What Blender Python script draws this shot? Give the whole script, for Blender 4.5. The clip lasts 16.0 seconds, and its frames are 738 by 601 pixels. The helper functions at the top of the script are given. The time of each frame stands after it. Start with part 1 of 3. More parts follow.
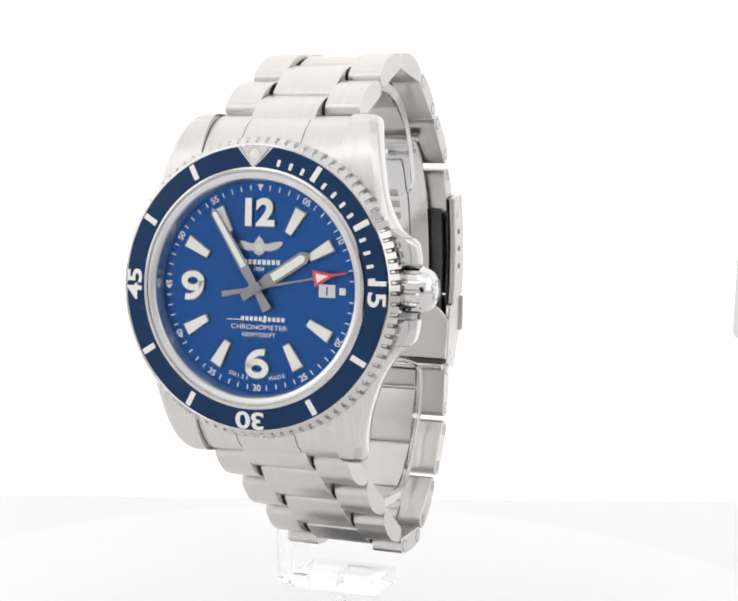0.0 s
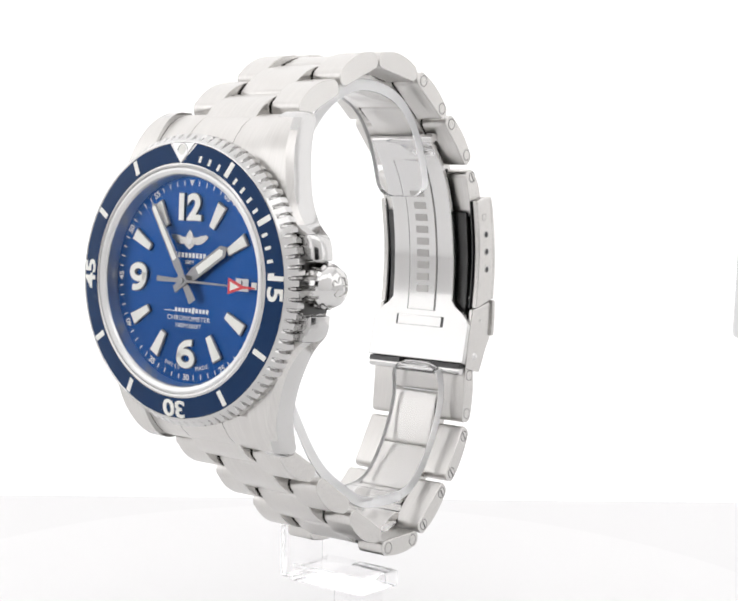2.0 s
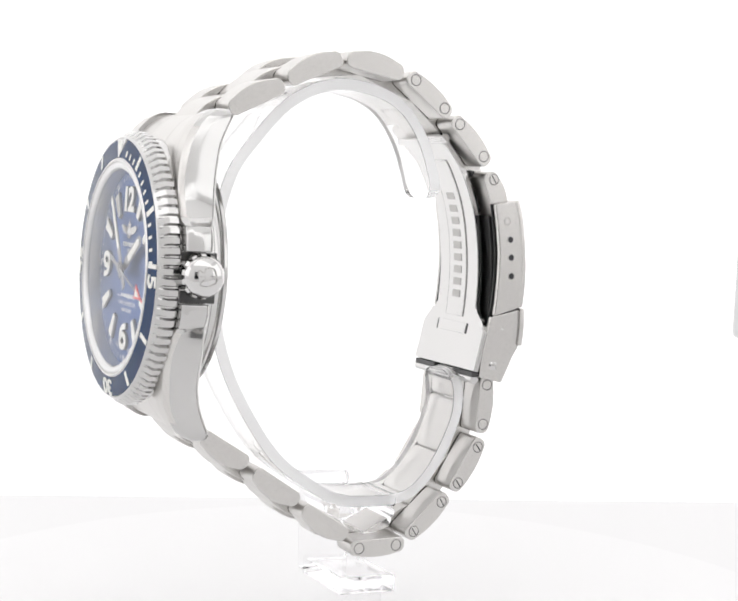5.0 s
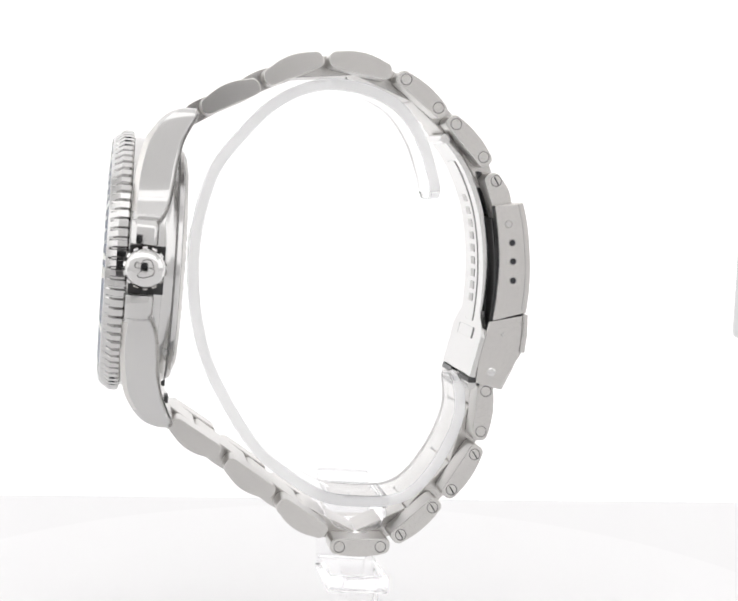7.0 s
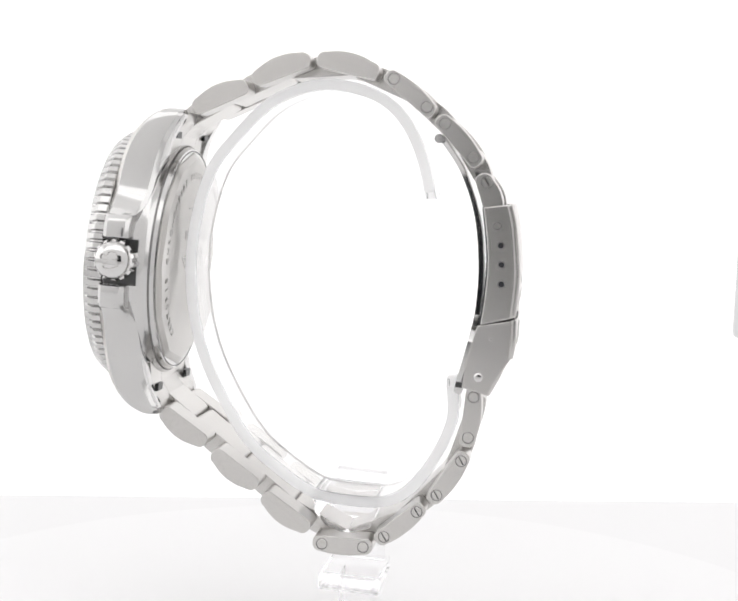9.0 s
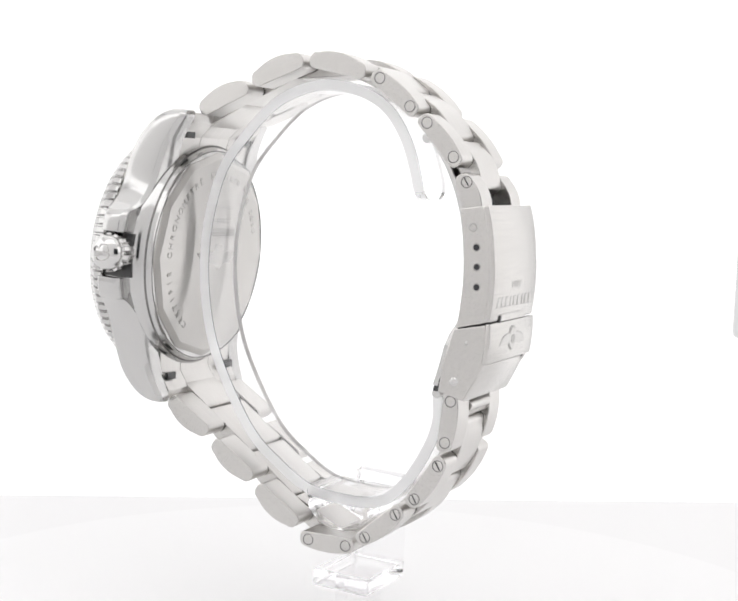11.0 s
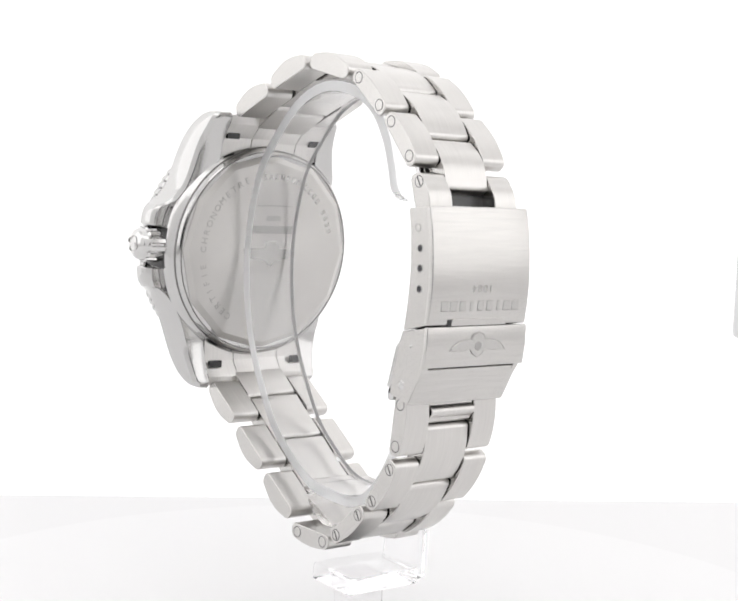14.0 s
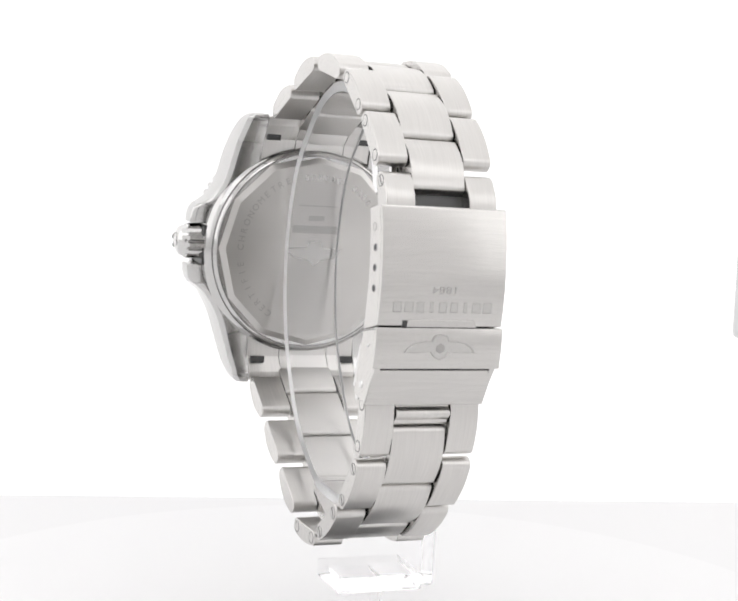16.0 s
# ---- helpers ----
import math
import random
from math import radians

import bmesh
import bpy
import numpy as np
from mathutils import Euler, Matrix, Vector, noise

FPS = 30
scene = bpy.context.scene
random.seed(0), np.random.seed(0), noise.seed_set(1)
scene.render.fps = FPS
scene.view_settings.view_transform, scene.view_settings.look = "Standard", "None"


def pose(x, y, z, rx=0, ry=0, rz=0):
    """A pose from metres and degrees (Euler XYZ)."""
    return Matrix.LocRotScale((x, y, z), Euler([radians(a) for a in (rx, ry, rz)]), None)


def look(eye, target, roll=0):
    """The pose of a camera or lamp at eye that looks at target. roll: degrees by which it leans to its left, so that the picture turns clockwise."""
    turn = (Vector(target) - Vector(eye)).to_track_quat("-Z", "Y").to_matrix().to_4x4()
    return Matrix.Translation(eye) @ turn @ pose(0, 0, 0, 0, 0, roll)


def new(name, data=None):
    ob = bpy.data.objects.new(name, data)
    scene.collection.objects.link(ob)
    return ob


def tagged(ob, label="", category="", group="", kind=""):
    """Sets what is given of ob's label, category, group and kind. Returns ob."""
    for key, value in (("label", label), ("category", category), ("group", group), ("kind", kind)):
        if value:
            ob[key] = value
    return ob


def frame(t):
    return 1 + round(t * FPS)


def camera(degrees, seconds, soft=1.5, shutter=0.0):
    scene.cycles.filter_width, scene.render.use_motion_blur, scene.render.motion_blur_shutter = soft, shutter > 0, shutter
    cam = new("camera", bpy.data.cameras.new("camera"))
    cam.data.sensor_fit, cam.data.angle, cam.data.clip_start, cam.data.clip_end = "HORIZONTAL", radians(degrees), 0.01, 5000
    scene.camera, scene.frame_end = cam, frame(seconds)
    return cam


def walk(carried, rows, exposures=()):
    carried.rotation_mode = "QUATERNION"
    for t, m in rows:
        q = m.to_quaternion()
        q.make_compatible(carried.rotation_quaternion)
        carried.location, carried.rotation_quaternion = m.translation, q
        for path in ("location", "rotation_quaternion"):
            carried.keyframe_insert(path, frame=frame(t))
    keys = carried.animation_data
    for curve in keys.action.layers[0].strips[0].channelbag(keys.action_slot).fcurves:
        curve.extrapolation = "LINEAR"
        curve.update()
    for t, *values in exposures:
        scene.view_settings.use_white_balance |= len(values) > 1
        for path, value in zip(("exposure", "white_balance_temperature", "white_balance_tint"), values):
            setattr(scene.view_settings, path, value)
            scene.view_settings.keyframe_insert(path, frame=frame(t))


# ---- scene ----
MM = 0.001
EYE_HEIGHT = 92.0
cam = camera(28.82, 16.0, 2.0)
pitch = radians(6.832)
eye = Vector((0, -0.245, EYE_HEIGHT * MM))
ahead = eye + Vector((0, math.cos(pitch), -math.sin(pitch)))
walk(cam, [(0, look(eye, ahead, 2.13)), (16, look(eye, ahead, 2.13))])

# the watch's own axes (3 o'clock, 12 o'clock, out of the dial) as they stand on the turntable
AXES = Matrix(((0.014953, 0.048285, -0.998722), (-0.999379, 0.03261, -0.013386), (0.031922, 0.998301, 0.048743)))
SEAT = Matrix.Translation(Vector((-43.11, 1.528, -23.427 + EYE_HEIGHT)) * MM) @ AXES.to_4x4()


def turned(t):
    s = (t - 8) / 8
    return 0.4 - 68.895 * s + 0.42 * s * s + 0.425 * s ** 3


# ---- light: a white photo tent with unseen lamps inside its cloth ----
world = bpy.data.worlds.new("tent_air")
world.use_nodes = True
world.node_tree.nodes["Background"].inputs[0].default_value = (1, 0.99, 0.985, 1)
world.node_tree.nodes["Background"].inputs[1].default_value = 0.05
scene.world = world
scene.view_settings.exposure = 0.0


def panel(name, place, target, w, h, power, colour=(1, 1, 1)):
    lamp = bpy.data.lights.new(name, "AREA")
    lamp.shape, lamp.size, lamp.size_y, lamp.energy, lamp.color = "RECTANGLE", w, h, power, colour
    ob = new(name, lamp)
    ob.matrix_world = look(place, target)
    return ob


panel("tent_lamp_top", (0, -0.08, 0.462), (0, -0.08, 0.0), 0.8, 0.36, 0.25)
panel("tent_lamp_left", (-0.41, -0.085, 0.18), (0, -0.085, 0.14), 0.35, 0.34, 0.26)
panel("tent_lamp_right", (0.41, -0.085, 0.18), (0, -0.085, 0.14), 0.35, 0.34, 0.27)
# added fill from the front, brightens the dial marks and lower links
panel("front_fill", (0, -0.262, 0.31), (0, 0, 0.14), 0.8, 0.29, 0.62)


# ---- materials ----
def shader(name):
    m = bpy.data.materials.new(name)
    m.use_nodes = True
    return m, m.node_tree.nodes, m.node_tree.links, m.node_tree.nodes["Principled BSDF"]


def plain(name, colour, rough=0.5, metal=0.0, grain=0.0, scale=800.0, stretch=(1, 1, 1), vary=0.0, coat=0.0, streak=0.0):
    m, nodes, links, p = shader(name)
    p.inputs["Base Color"].default_value = (*colour, 1)
    p.inputs["Roughness"].default_value = rough
    p.inputs["Metallic"].default_value = metal
    p.inputs["Coat Weight"].default_value = coat
    p.inputs["Coat Roughness"].default_value = 0.05
    co = nodes.new("ShaderNodeTexCoord")
    mp = nodes.new("ShaderNodeMapping")
    mp.inputs["Scale"].default_value = [scale * s for s in stretch]
    links.new(co.outputs["Object"], mp.inputs["Vector"])
    n = nodes.new("ShaderNodeTexNoise")
    n.inputs["Scale"].default_value = 1.0
    n.inputs["Detail"].default_value = 4.0
    links.new(mp.outputs[0], n.inputs["Vector"])
    if streak:
        tint = nodes.new("ShaderNodeMapRange")
        tint.inputs["From Min"].default_value, tint.inputs["From Max"].default_value = 0.3, 0.7
        tint.inputs["To Min"].default_value, tint.inputs["To Max"].default_value = 1 - streak, 1 + streak
        links.new(n.outputs["Fac"], tint.inputs["Value"])
        worn = nodes.new("ShaderNodeVectorMath")
        worn.operation = "SCALE"
        worn.inputs[0].default_value = colour
        links.new(tint.outputs[0], worn.inputs["Scale"])
        links.new(worn.outputs[0], p.inputs["Base Color"])
    if grain:
        b = nodes.new("ShaderNodeBump")
        b.inputs["Strength"].default_value = grain
        b.inputs["Distance"].default_value = 0.00003
        links.new(n.outputs["Fac"], b.inputs["Height"])
        links.new(b.outputs[0], p.inputs["Normal"])
    if vary:
        big = nodes.new("ShaderNodeTexNoise")
        big.inputs["Scale"].default_value = 130.0
        links.new(co.outputs["Object"], big.inputs["Vector"])
        add = nodes.new("ShaderNodeMath")
        add.operation = "ADD"
        links.new(big.outputs["Fac"], add.inputs[0])
        links.new(n.outputs["Fac"], add.inputs[1])
        r = nodes.new("ShaderNodeMapRange")
        r.inputs["From Min"].default_value, r.inputs["From Max"].default_value = 0.6, 1.4
        r.inputs["To Min"].default_value, r.inputs["To Max"].default_value = max(rough - vary, 0.02), rough + vary
        links.new(add.outputs[0], r.inputs["Value"])
        links.new(r.outputs[0], p.inputs["Roughness"])
    return m


def clear(name, ior, tint=(1, 1, 1), rough=0.0):
    m, nodes, links, p = shader(name)
    p.inputs["Base Color"].default_value = (*tint, 1)
    p.inputs["Roughness"].default_value = rough
    p.inputs["IOR"].default_value = ior
    p.inputs["Transmission Weight"].default_value = 1.0
    return m


def pane_material(name):
    m, nodes, links, p = shader(name)
    nodes.remove(p)
    tr, gl, mix, lw = (nodes.new(k) for k in ("ShaderNodeBsdfTransparent", "ShaderNodeBsdfGlossy", "ShaderNodeMixShader", "ShaderNodeLayerWeight"))
    rise, gloss = nodes.new("ShaderNodeMath"), nodes.new("ShaderNodeMath")
    rise.operation, gloss.operation = "POWER", "MULTIPLY_ADD"
    rise.inputs[1].default_value = 4.0
    gloss.inputs[1].default_value, gloss.inputs[2].default_value = 0.85, 0.015
    gl.inputs["Roughness"].default_value = 0.02
    links.new(lw.outputs["Facing"], rise.inputs[0])
    links.new(rise.outputs[0], gloss.inputs[0])
    links.new(gloss.outputs[0], mix.inputs[0])
    links.new(tr.outputs[0], mix.inputs[1])
    links.new(gl.outputs[0], mix.inputs[2])
    links.new(mix.outputs[0], nodes["Material Output"].inputs[0])
    return m


def spun(m, amount):
    """Turned metal: the grain runs round the middle, so the light spreads across it in rays."""
    nodes, links, p = m.node_tree.nodes, m.node_tree.links, m.node_tree.nodes["Principled BSDF"]
    t = nodes.new("ShaderNodeTangent")
    t.direction_type, t.axis = "RADIAL", "Z"
    links.new(t.outputs[0], p.inputs["Tangent"])
    p.inputs["Anisotropic"].default_value = amount
    return m


STEEL = (0.645, 0.63, 0.612)
BRUSHED = plain("brushed_steel", STEEL, 0.31, 1.0, 0.035, 8000.0, (1, 0.02, 0.02), 0.03, 0.0, 0.05)
SIDE = plain("satin_steel_edge", (0.6, 0.587, 0.57), 0.26, 1.0, 0.0, 2500.0, (0.05, 1, 1), 0.0, 0.0, 0.04)
POLISHED = plain("polished_steel", (0.65, 0.644, 0.637), 0.09, 1.0, 0.0, 300.0, (1, 1, 1), 0.03)
FLANK = plain("soft_polished_steel", (0.575, 0.57, 0.563), 0.12, 1.0, 0.0, 300.0, (1, 1, 1), 0.03)
# darker steel for engraving, and for the shade painted round raised marks
ETCH_EDGE = plain("engraving_and_edge_shade", (0.43, 0.42, 0.41), 0.3, 1.0)
BACK = spun(plain("turned_steel_back", (0.57, 0.557, 0.54), 0.3, 1.0, 0.0, 90.0, (1, 1, 1), 0.0, 0.0, 0.03), 0.7)
# dark steel tone; stands for the shade in recesses, gaps and the clasp
DARK = plain("dark_steel_and_shade", (0.09, 0.09, 0.09), 0.35, 1.0, 0.05, 500.0, (1, 1, 1), 0.05)
ETCH = plain("etched_steel", (0.555, 0.545, 0.53), 0.26, 1.0, 0.1)
HAND = plain("brushed_hand_steel", (0.30, 0.30, 0.31), 0.35, 1.0, 0.1, 900.0, (1, 0.1, 1), 0.05)
CERAMIC = plain("blue_ceramic", (0.012, 0.038, 0.105), 0.24, 0.0, 0.02, 500.0, (1, 1, 1), 0.04)
CERAMIC.node_tree.nodes["Principled BSDF"].inputs["Specular IOR Level"].default_value = 0.12
SATIN = plain("satin_white_steel", (0.66, 0.66, 0.66), 0.28, 1.0)
LUME = plain("ivory_lume", (0.88, 0.875, 0.83), 0.6, 0.0, 0.1, 2500.0)
PRINT = plain("white_print", (0.82, 0.83, 0.84), 0.5)
# black of the date print, also the shade inside the clasp holes
BLACK = plain("black_print_and_hole_shade", (0.02, 0.02, 0.025), 0.5)
RED = plain("red_lacquer", (0.72, 0.06, 0.07), 0.4)
DIAL = spun(plain("dial_blue_sunray", (0.012, 0.08, 0.295), 0.32, 0.9), 0.75)
GLASS = pane_material("sapphire_crystal")
ACRYLIC = clear("clear_acrylic", 1.38, (0.972, 0.972, 0.974), 0.02)
BASE_ACRYLIC = clear("clear_acrylic_base", 1.15, (0.972, 0.97, 0.974), 0.08)
FROST = clear("sawn_acrylic_edge", 1.2, (0.975, 0.975, 0.977), 0.55)
FROST.node_tree.nodes["Principled BSDF"].inputs["Transmission Weight"].default_value = 0.62
TENT = plain("white_tent_cloth", (0.85, 0.845, 0.845), 0.9, 0.0, 0.15, 350.0)
# emission added to keep the back wall white; no lamp stands behind it
BACKCLOTH = plain("white_cloth_added_glow", (0.85, 0.845, 0.845), 0.9, 0.0, 0.15, 350.0)
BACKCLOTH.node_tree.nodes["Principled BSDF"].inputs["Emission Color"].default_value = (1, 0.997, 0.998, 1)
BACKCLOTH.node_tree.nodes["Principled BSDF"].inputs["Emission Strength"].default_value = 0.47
TABLE = plain("white_turntable", (0.865, 0.862, 0.866), 0.6, 0.0, 0.05, 300.0)
GROUND = plain("white_floor_cloth", (0.85, 0.847, 0.851), 0.9, 0.0, 0.1, 350.0)
# paint darkened to act as the unlit room the steel reflects
ROOM = plain("unlit_room_tone", (0.06, 0.063, 0.07), 0.9, 0.0, 0.1, 60.0)
POLE = plain("grey_pole_fabric", (0.74, 0.74, 0.745), 0.9, 0.0, 0.1, 300.0)


# ---- building blocks (millimetres) ----
def finish(bm, smooth=20):
    bmesh.ops.recalc_face_normals(bm, faces=bm.faces)
    mesh = bpy.data.meshes.new("mesh")
    bmesh.ops.scale(bm, vec=(MM, MM, MM), verts=bm.verts)
    bm.to_mesh(mesh)
    bm.free()
    mesh.shade_smooth()
    mesh.set_sharp_from_angle(angle=radians(smooth))
    return mesh


def part(name, shape, material, parent, label="", at=None):
    mesh = shape if isinstance(shape, bpy.types.Mesh) else finish(shape)
    if not mesh.materials:
        mesh.materials.append(material)
        if material.name == "brushed_steel":
            mesh.materials.append(SIDE)
            for face in mesh.polygons:
                face.material_index = int(abs(face.normal.x) > 0.8)
    ob = new(name, mesh)
    ob.parent = parent
    if at is not None:
        ob.matrix_basis = at
    if label:
        tagged(ob, label)
    return ob


def soften(bm, width, segments=2, angle=28):
    if width:
        edges = [e for e in bm.edges if len(e.link_faces) == 2 and e.calc_face_angle(0) > radians(angle)]
        bmesh.ops.bevel(bm, geom=edges, offset=width, segments=segments, profile=0.5, affect="EDGES", clamp_overlap=True)


def add_prism(bm, outline, x0, x1):
    """A (y, z) outline drawn out along x."""
    a = [bm.verts.new((x0, y, z)) for y, z in outline]
    b = [bm.verts.new((x1, y, z)) for y, z in outline]
    bm.faces.new(a), bm.faces.new(b)
    for i in range(len(a)):
        j = (i + 1) % len(a)
        bm.faces.new((a[i], a[j], b[j], b[i]))


def prism(outline, x0, x1, width=0.2, segments=2, angle=28):
    bm = bmesh.new()
    add_prism(bm, outline, x0, x1)
    bmesh.ops.recalc_face_normals(bm, faces=bm.faces)
    soften(bm, width, segments, angle)
    return bm


def slab(outline, z0, z1, width=0.05, segments=1):
    """An (x, y) outline raised from z0 to z1."""
    bm = bmesh.new()
    a = [bm.verts.new((x, y, z0)) for x, y in outline]
    b = [bm.verts.new((x, y, z1)) for x, y in outline]
    bm.faces.new(a), bm.faces.new(b)
    for i in range(len(a)):
        j = (i + 1) % len(a)
        bm.faces.new((a[i], a[j], b[j], b[i]))
    bmesh.ops.recalc_face_normals(bm, faces=bm.faces)
    soften(bm, width, segments)
    return bm


def curve_through(points, steps=6):
    out = []
    for i in range(len(points) - 1):
        p0, p1 = points[max(i - 1, 0)], points[i]
        p2, p3 = points[i + 1], points[min(i + 2, len(points) - 1)]
        for k in range(steps):
            s = k / steps
            out.append(tuple(0.5 * (2 * b + (c - a) * s + (2 * a - 5 * b + 4 * c - d) * s * s + (3 * b - a - 3 * c + d) * s ** 3)
                             for a, b, c, d in zip(p0, p1, p2, p3)))
    return out + [tuple(points[-1])]


def offset(path, d):
    out = []
    for i, p in enumerate(path):
        a, b = path[max(i - 1, 0)], path[min(i + 1, len(path) - 1)]
        ty, tz = b[0] - a[0], b[1] - a[1]
        n = math.hypot(ty, tz) or 1
        out.append((p[0] - tz / n * d, p[1] + ty / n * d))
    return out


def band(path, d0, d1):
    return offset(path, d0) + offset(path, d1)[::-1]


def lathe(rings, segments=96, closed=False):
    """Rings of (radius, z) spun about z."""
    bm = bmesh.new()
    rows = []
    for r, z in rings:
        if r < 1e-6:
            rows.append([bm.verts.new((0, 0, z))])
        else:
            rows.append([bm.verts.new((r * math.sin(2 * math.pi * k / segments), r * math.cos(2 * math.pi * k / segments), z)) for k in range(segments)])
    pairs = list(zip(rows, rows[1:])) + ([(rows[-1], rows[0])] if closed else [])
    for a, b in pairs:
        for k in range(segments):
            m = (k + 1) % segments
            if len(a) == 1:
                bm.faces.new((a[0], b[k], b[m]))
            elif len(b) == 1:
                bm.faces.new((a[k], a[m], b[0]))
            else:
                bm.faces.new((a[k], a[m], b[m], b[k]))
    return bm


def moved(bm, m):
    bmesh.ops.transform(bm, matrix=m, verts=bm.verts)
    return bm


def mmpose(x, y, z, rx=0, ry=0, rz=0):
    return Matrix.LocRotScale((x, y, z), Euler([radians(a) for a in (rx, ry, rz)]), None)


def lettering(text, height, m, depth=0.08, wide=1.0, spacing=1.0, bold=0.0, shear=0.0):
    """Raised writing in millimetres, centred, as a mesh placed by m."""
    curve = bpy.data.curves.new("writing", "FONT")
    curve.body, curve.size, curve.align_x, curve.align_y = text, 1.0, "CENTER", "CENTER"
    curve.extrude, curve.space_character, curve.offset, curve.shear = 0.5, spacing, bold, shear
    ob = bpy.data.objects.new("writing", curve)
    scene.collection.objects.link(ob)
    bpy.context.view_layer.update()
    mesh = bpy.data.meshes.new_from_object(ob.evaluated_get(bpy.context.evaluated_depsgraph_get()))
    bpy.data.objects.remove(ob)
    ys = [v.co.y for v in mesh.vertices]
    xs = [v.co.x for v in mesh.vertices]
    k = height / (max(ys) - min(ys))
    mid = Vector(((max(xs) + min(xs)) / 2, (max(ys) + min(ys)) / 2, 0))
    for v in mesh.vertices:
        c = v.co - mid
        v.co = (m @ Vector((c.x * k * wide, c.y * k, c.z * depth))) * MM
    mesh.materials.clear()
    return mesh


def bar(x, y, w, h, z0, z1, m=None, width=0.03):
    bm = slab([(x - w / 2, y - h / 2), (x + w / 2, y - h / 2), (x + w / 2, y + h / 2), (x - w / 2, y + h / 2)], z0, z1, width)
    return moved(bm, m) if m is not None else bm


def radial(angle):
    return Matrix.Rotation(-radians(angle), 4, "Z")


def thing(name, label, category):
    ob = new(name)
    ob.empty_display_size = 0.02
    return tagged(ob, label, category)


# ---- the tent ----
def box(name, lo, hi, material, label, category):
    bm = bmesh.new()
    bmesh.ops.create_cube(bm, size=1)
    for v in bm.verts:
        v.co = [a + (c + 0.5) * (b - a) for a, b, c in zip(lo, hi, v.co)]
    soften(bm, 0.6, 1)
    return tagged(part(name, bm, material, None), label, category, kind="structure")


box("floor", (-420, -700, -12), (420, 420, 0), GROUND, "white cloth floor of the photo tent", "floor")
wall = box("wall_back", (-520, 0, -12), (520, 8, 470), BACKCLOTH, "white back wall cloth with a glow added", "wall")
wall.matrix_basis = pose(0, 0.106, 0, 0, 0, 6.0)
box("wall_left", (-428, -400, -12), (-420, 420, 470), TENT, "plain white cloth side wall of the tent", "wall")
box("wall_right", (420, -400, -12), (428, 420, 470), TENT, "plain white cloth side wall of the tent", "wall")
box("ceiling", (-428, -700, 470), (428, 420, 478), TENT, "plain white cloth roof of the tent", "ceiling")
# front cloth stands out of view; its lens gap shows dark in the steel
for words, lo, hi in (("below the lens", (-420, -274, 0), (420, -268, 32)), ("above the lens", (-420, -274, 150), (420, -268, 470)),
                      ("beside the lens", (-420, -274, 32), (-46, -268, 150)), ("beside the lens", (46, -274, 32), (420, -268, 150))):
    box("wall_front_cloth", lo, hi, TENT, "plain white cloth front of the tent " + words, "wall")
# unseen wall added to close the view behind the lens gap
box("wall_front", (-900, -720, -12), (900, -710, 900), ROOM, "unseen plain dark wall facing the tent", "wall")


# ---- the wristwatch ----
# joint and groove shade is put into this darker steel
GAP = plain("shadowed_steel_joint", (0.22, 0.215, 0.21), 0.5, 1.0)
CX = 0.5  # the dial's middle


def mid_x(z):
    """The bracelet hangs almost straight behind the dial."""
    return float(np.interp(-z, [-2, 4, 13, 30, 60, 70], [0.5, 0.3, 0.2, 0.2, 0.2, 0.2]))


watch = thing("wristwatch", "steel diver's wristwatch with blue dial and bezel, closed bracelet", "wristwatch")
CENTRE = mmpose(CX, 0, 0)


def wpart(name, shape, material, label=""):
    return part(name, shape, material, watch, label, SEAT)


def loft(sign, keys, inner, steps=7):
    """A side of the case along y. Keys: y, front z, back z, half width at the front and at the back."""
    bm = bmesh.new()
    rows = []
    for y, f, b, w, v in curve_through(keys, steps):
        c = min(0.9, (f - b) * 0.22)
        ring = [(inner, f), (w - c, f), (w, f - c * 0.9), (v, b + c * 0.8), (v - 0.8, b), (inner, b)]
        rows.append([bm.verts.new((0.6 + sign * x, y, z)) for x, z in ring])
    for a, b in zip(rows, rows[1:]):
        for k in range(6):
            m = (k + 1) % 6
            bm.faces.new((a[k], a[m], b[m], b[k]))
    bm.faces.new(rows[0]), bm.faces.new(rows[-1])
    bmesh.ops.recalc_face_normals(bm, faces=bm.faces)
    soften(bm, 0.2, 2, 26)
    return bm


UPPER_LUG = [(25.65, -9.1, -11.3, 13.3, 13.2), (25.3, -7.9, -11.5, 14.0, 13.9), (24.4, -6.4, -11.5, 14.6, 14.4), (22.6, -4.8, -10.6, 15.3, 14.8),
             (20.0, -3.4, -9.5, 16.0, 15.4), (17.0, -2.6, -8.9, 16.8, 16.1), (14.0, -2.2, -8.5, 17.6, 16.9)]
LOWER_LUG = [(-y, f + 0.65, b + 0.7, w, v) for y, f, b, w, v in UPPER_LUG]
LOWER_LUG[-1] = (-14.0, -1.7, -7.9, 17.6, 16.9)
LOWER_LUG[-2] = (-17.0, -2.1, -8.1, 16.8, 16.1)
TOP_RUN = [(y, f, b, w + d, v + d) for (y, f, b, w, v), d in zip(UPPER_LUG, (0.4, 0.5, 0.5, 0.5, 0.5, 0.4, 0.2))] + [(11.5, -2.1, -8.2, 18.6, 18.0), (9.4, -2.0, -7.7, 20.0, 19.4), (8.4, -2.0, -7.2, 21.2, 20.6), (7.8, -2.1, -6.7, 22.3, 21.7)]
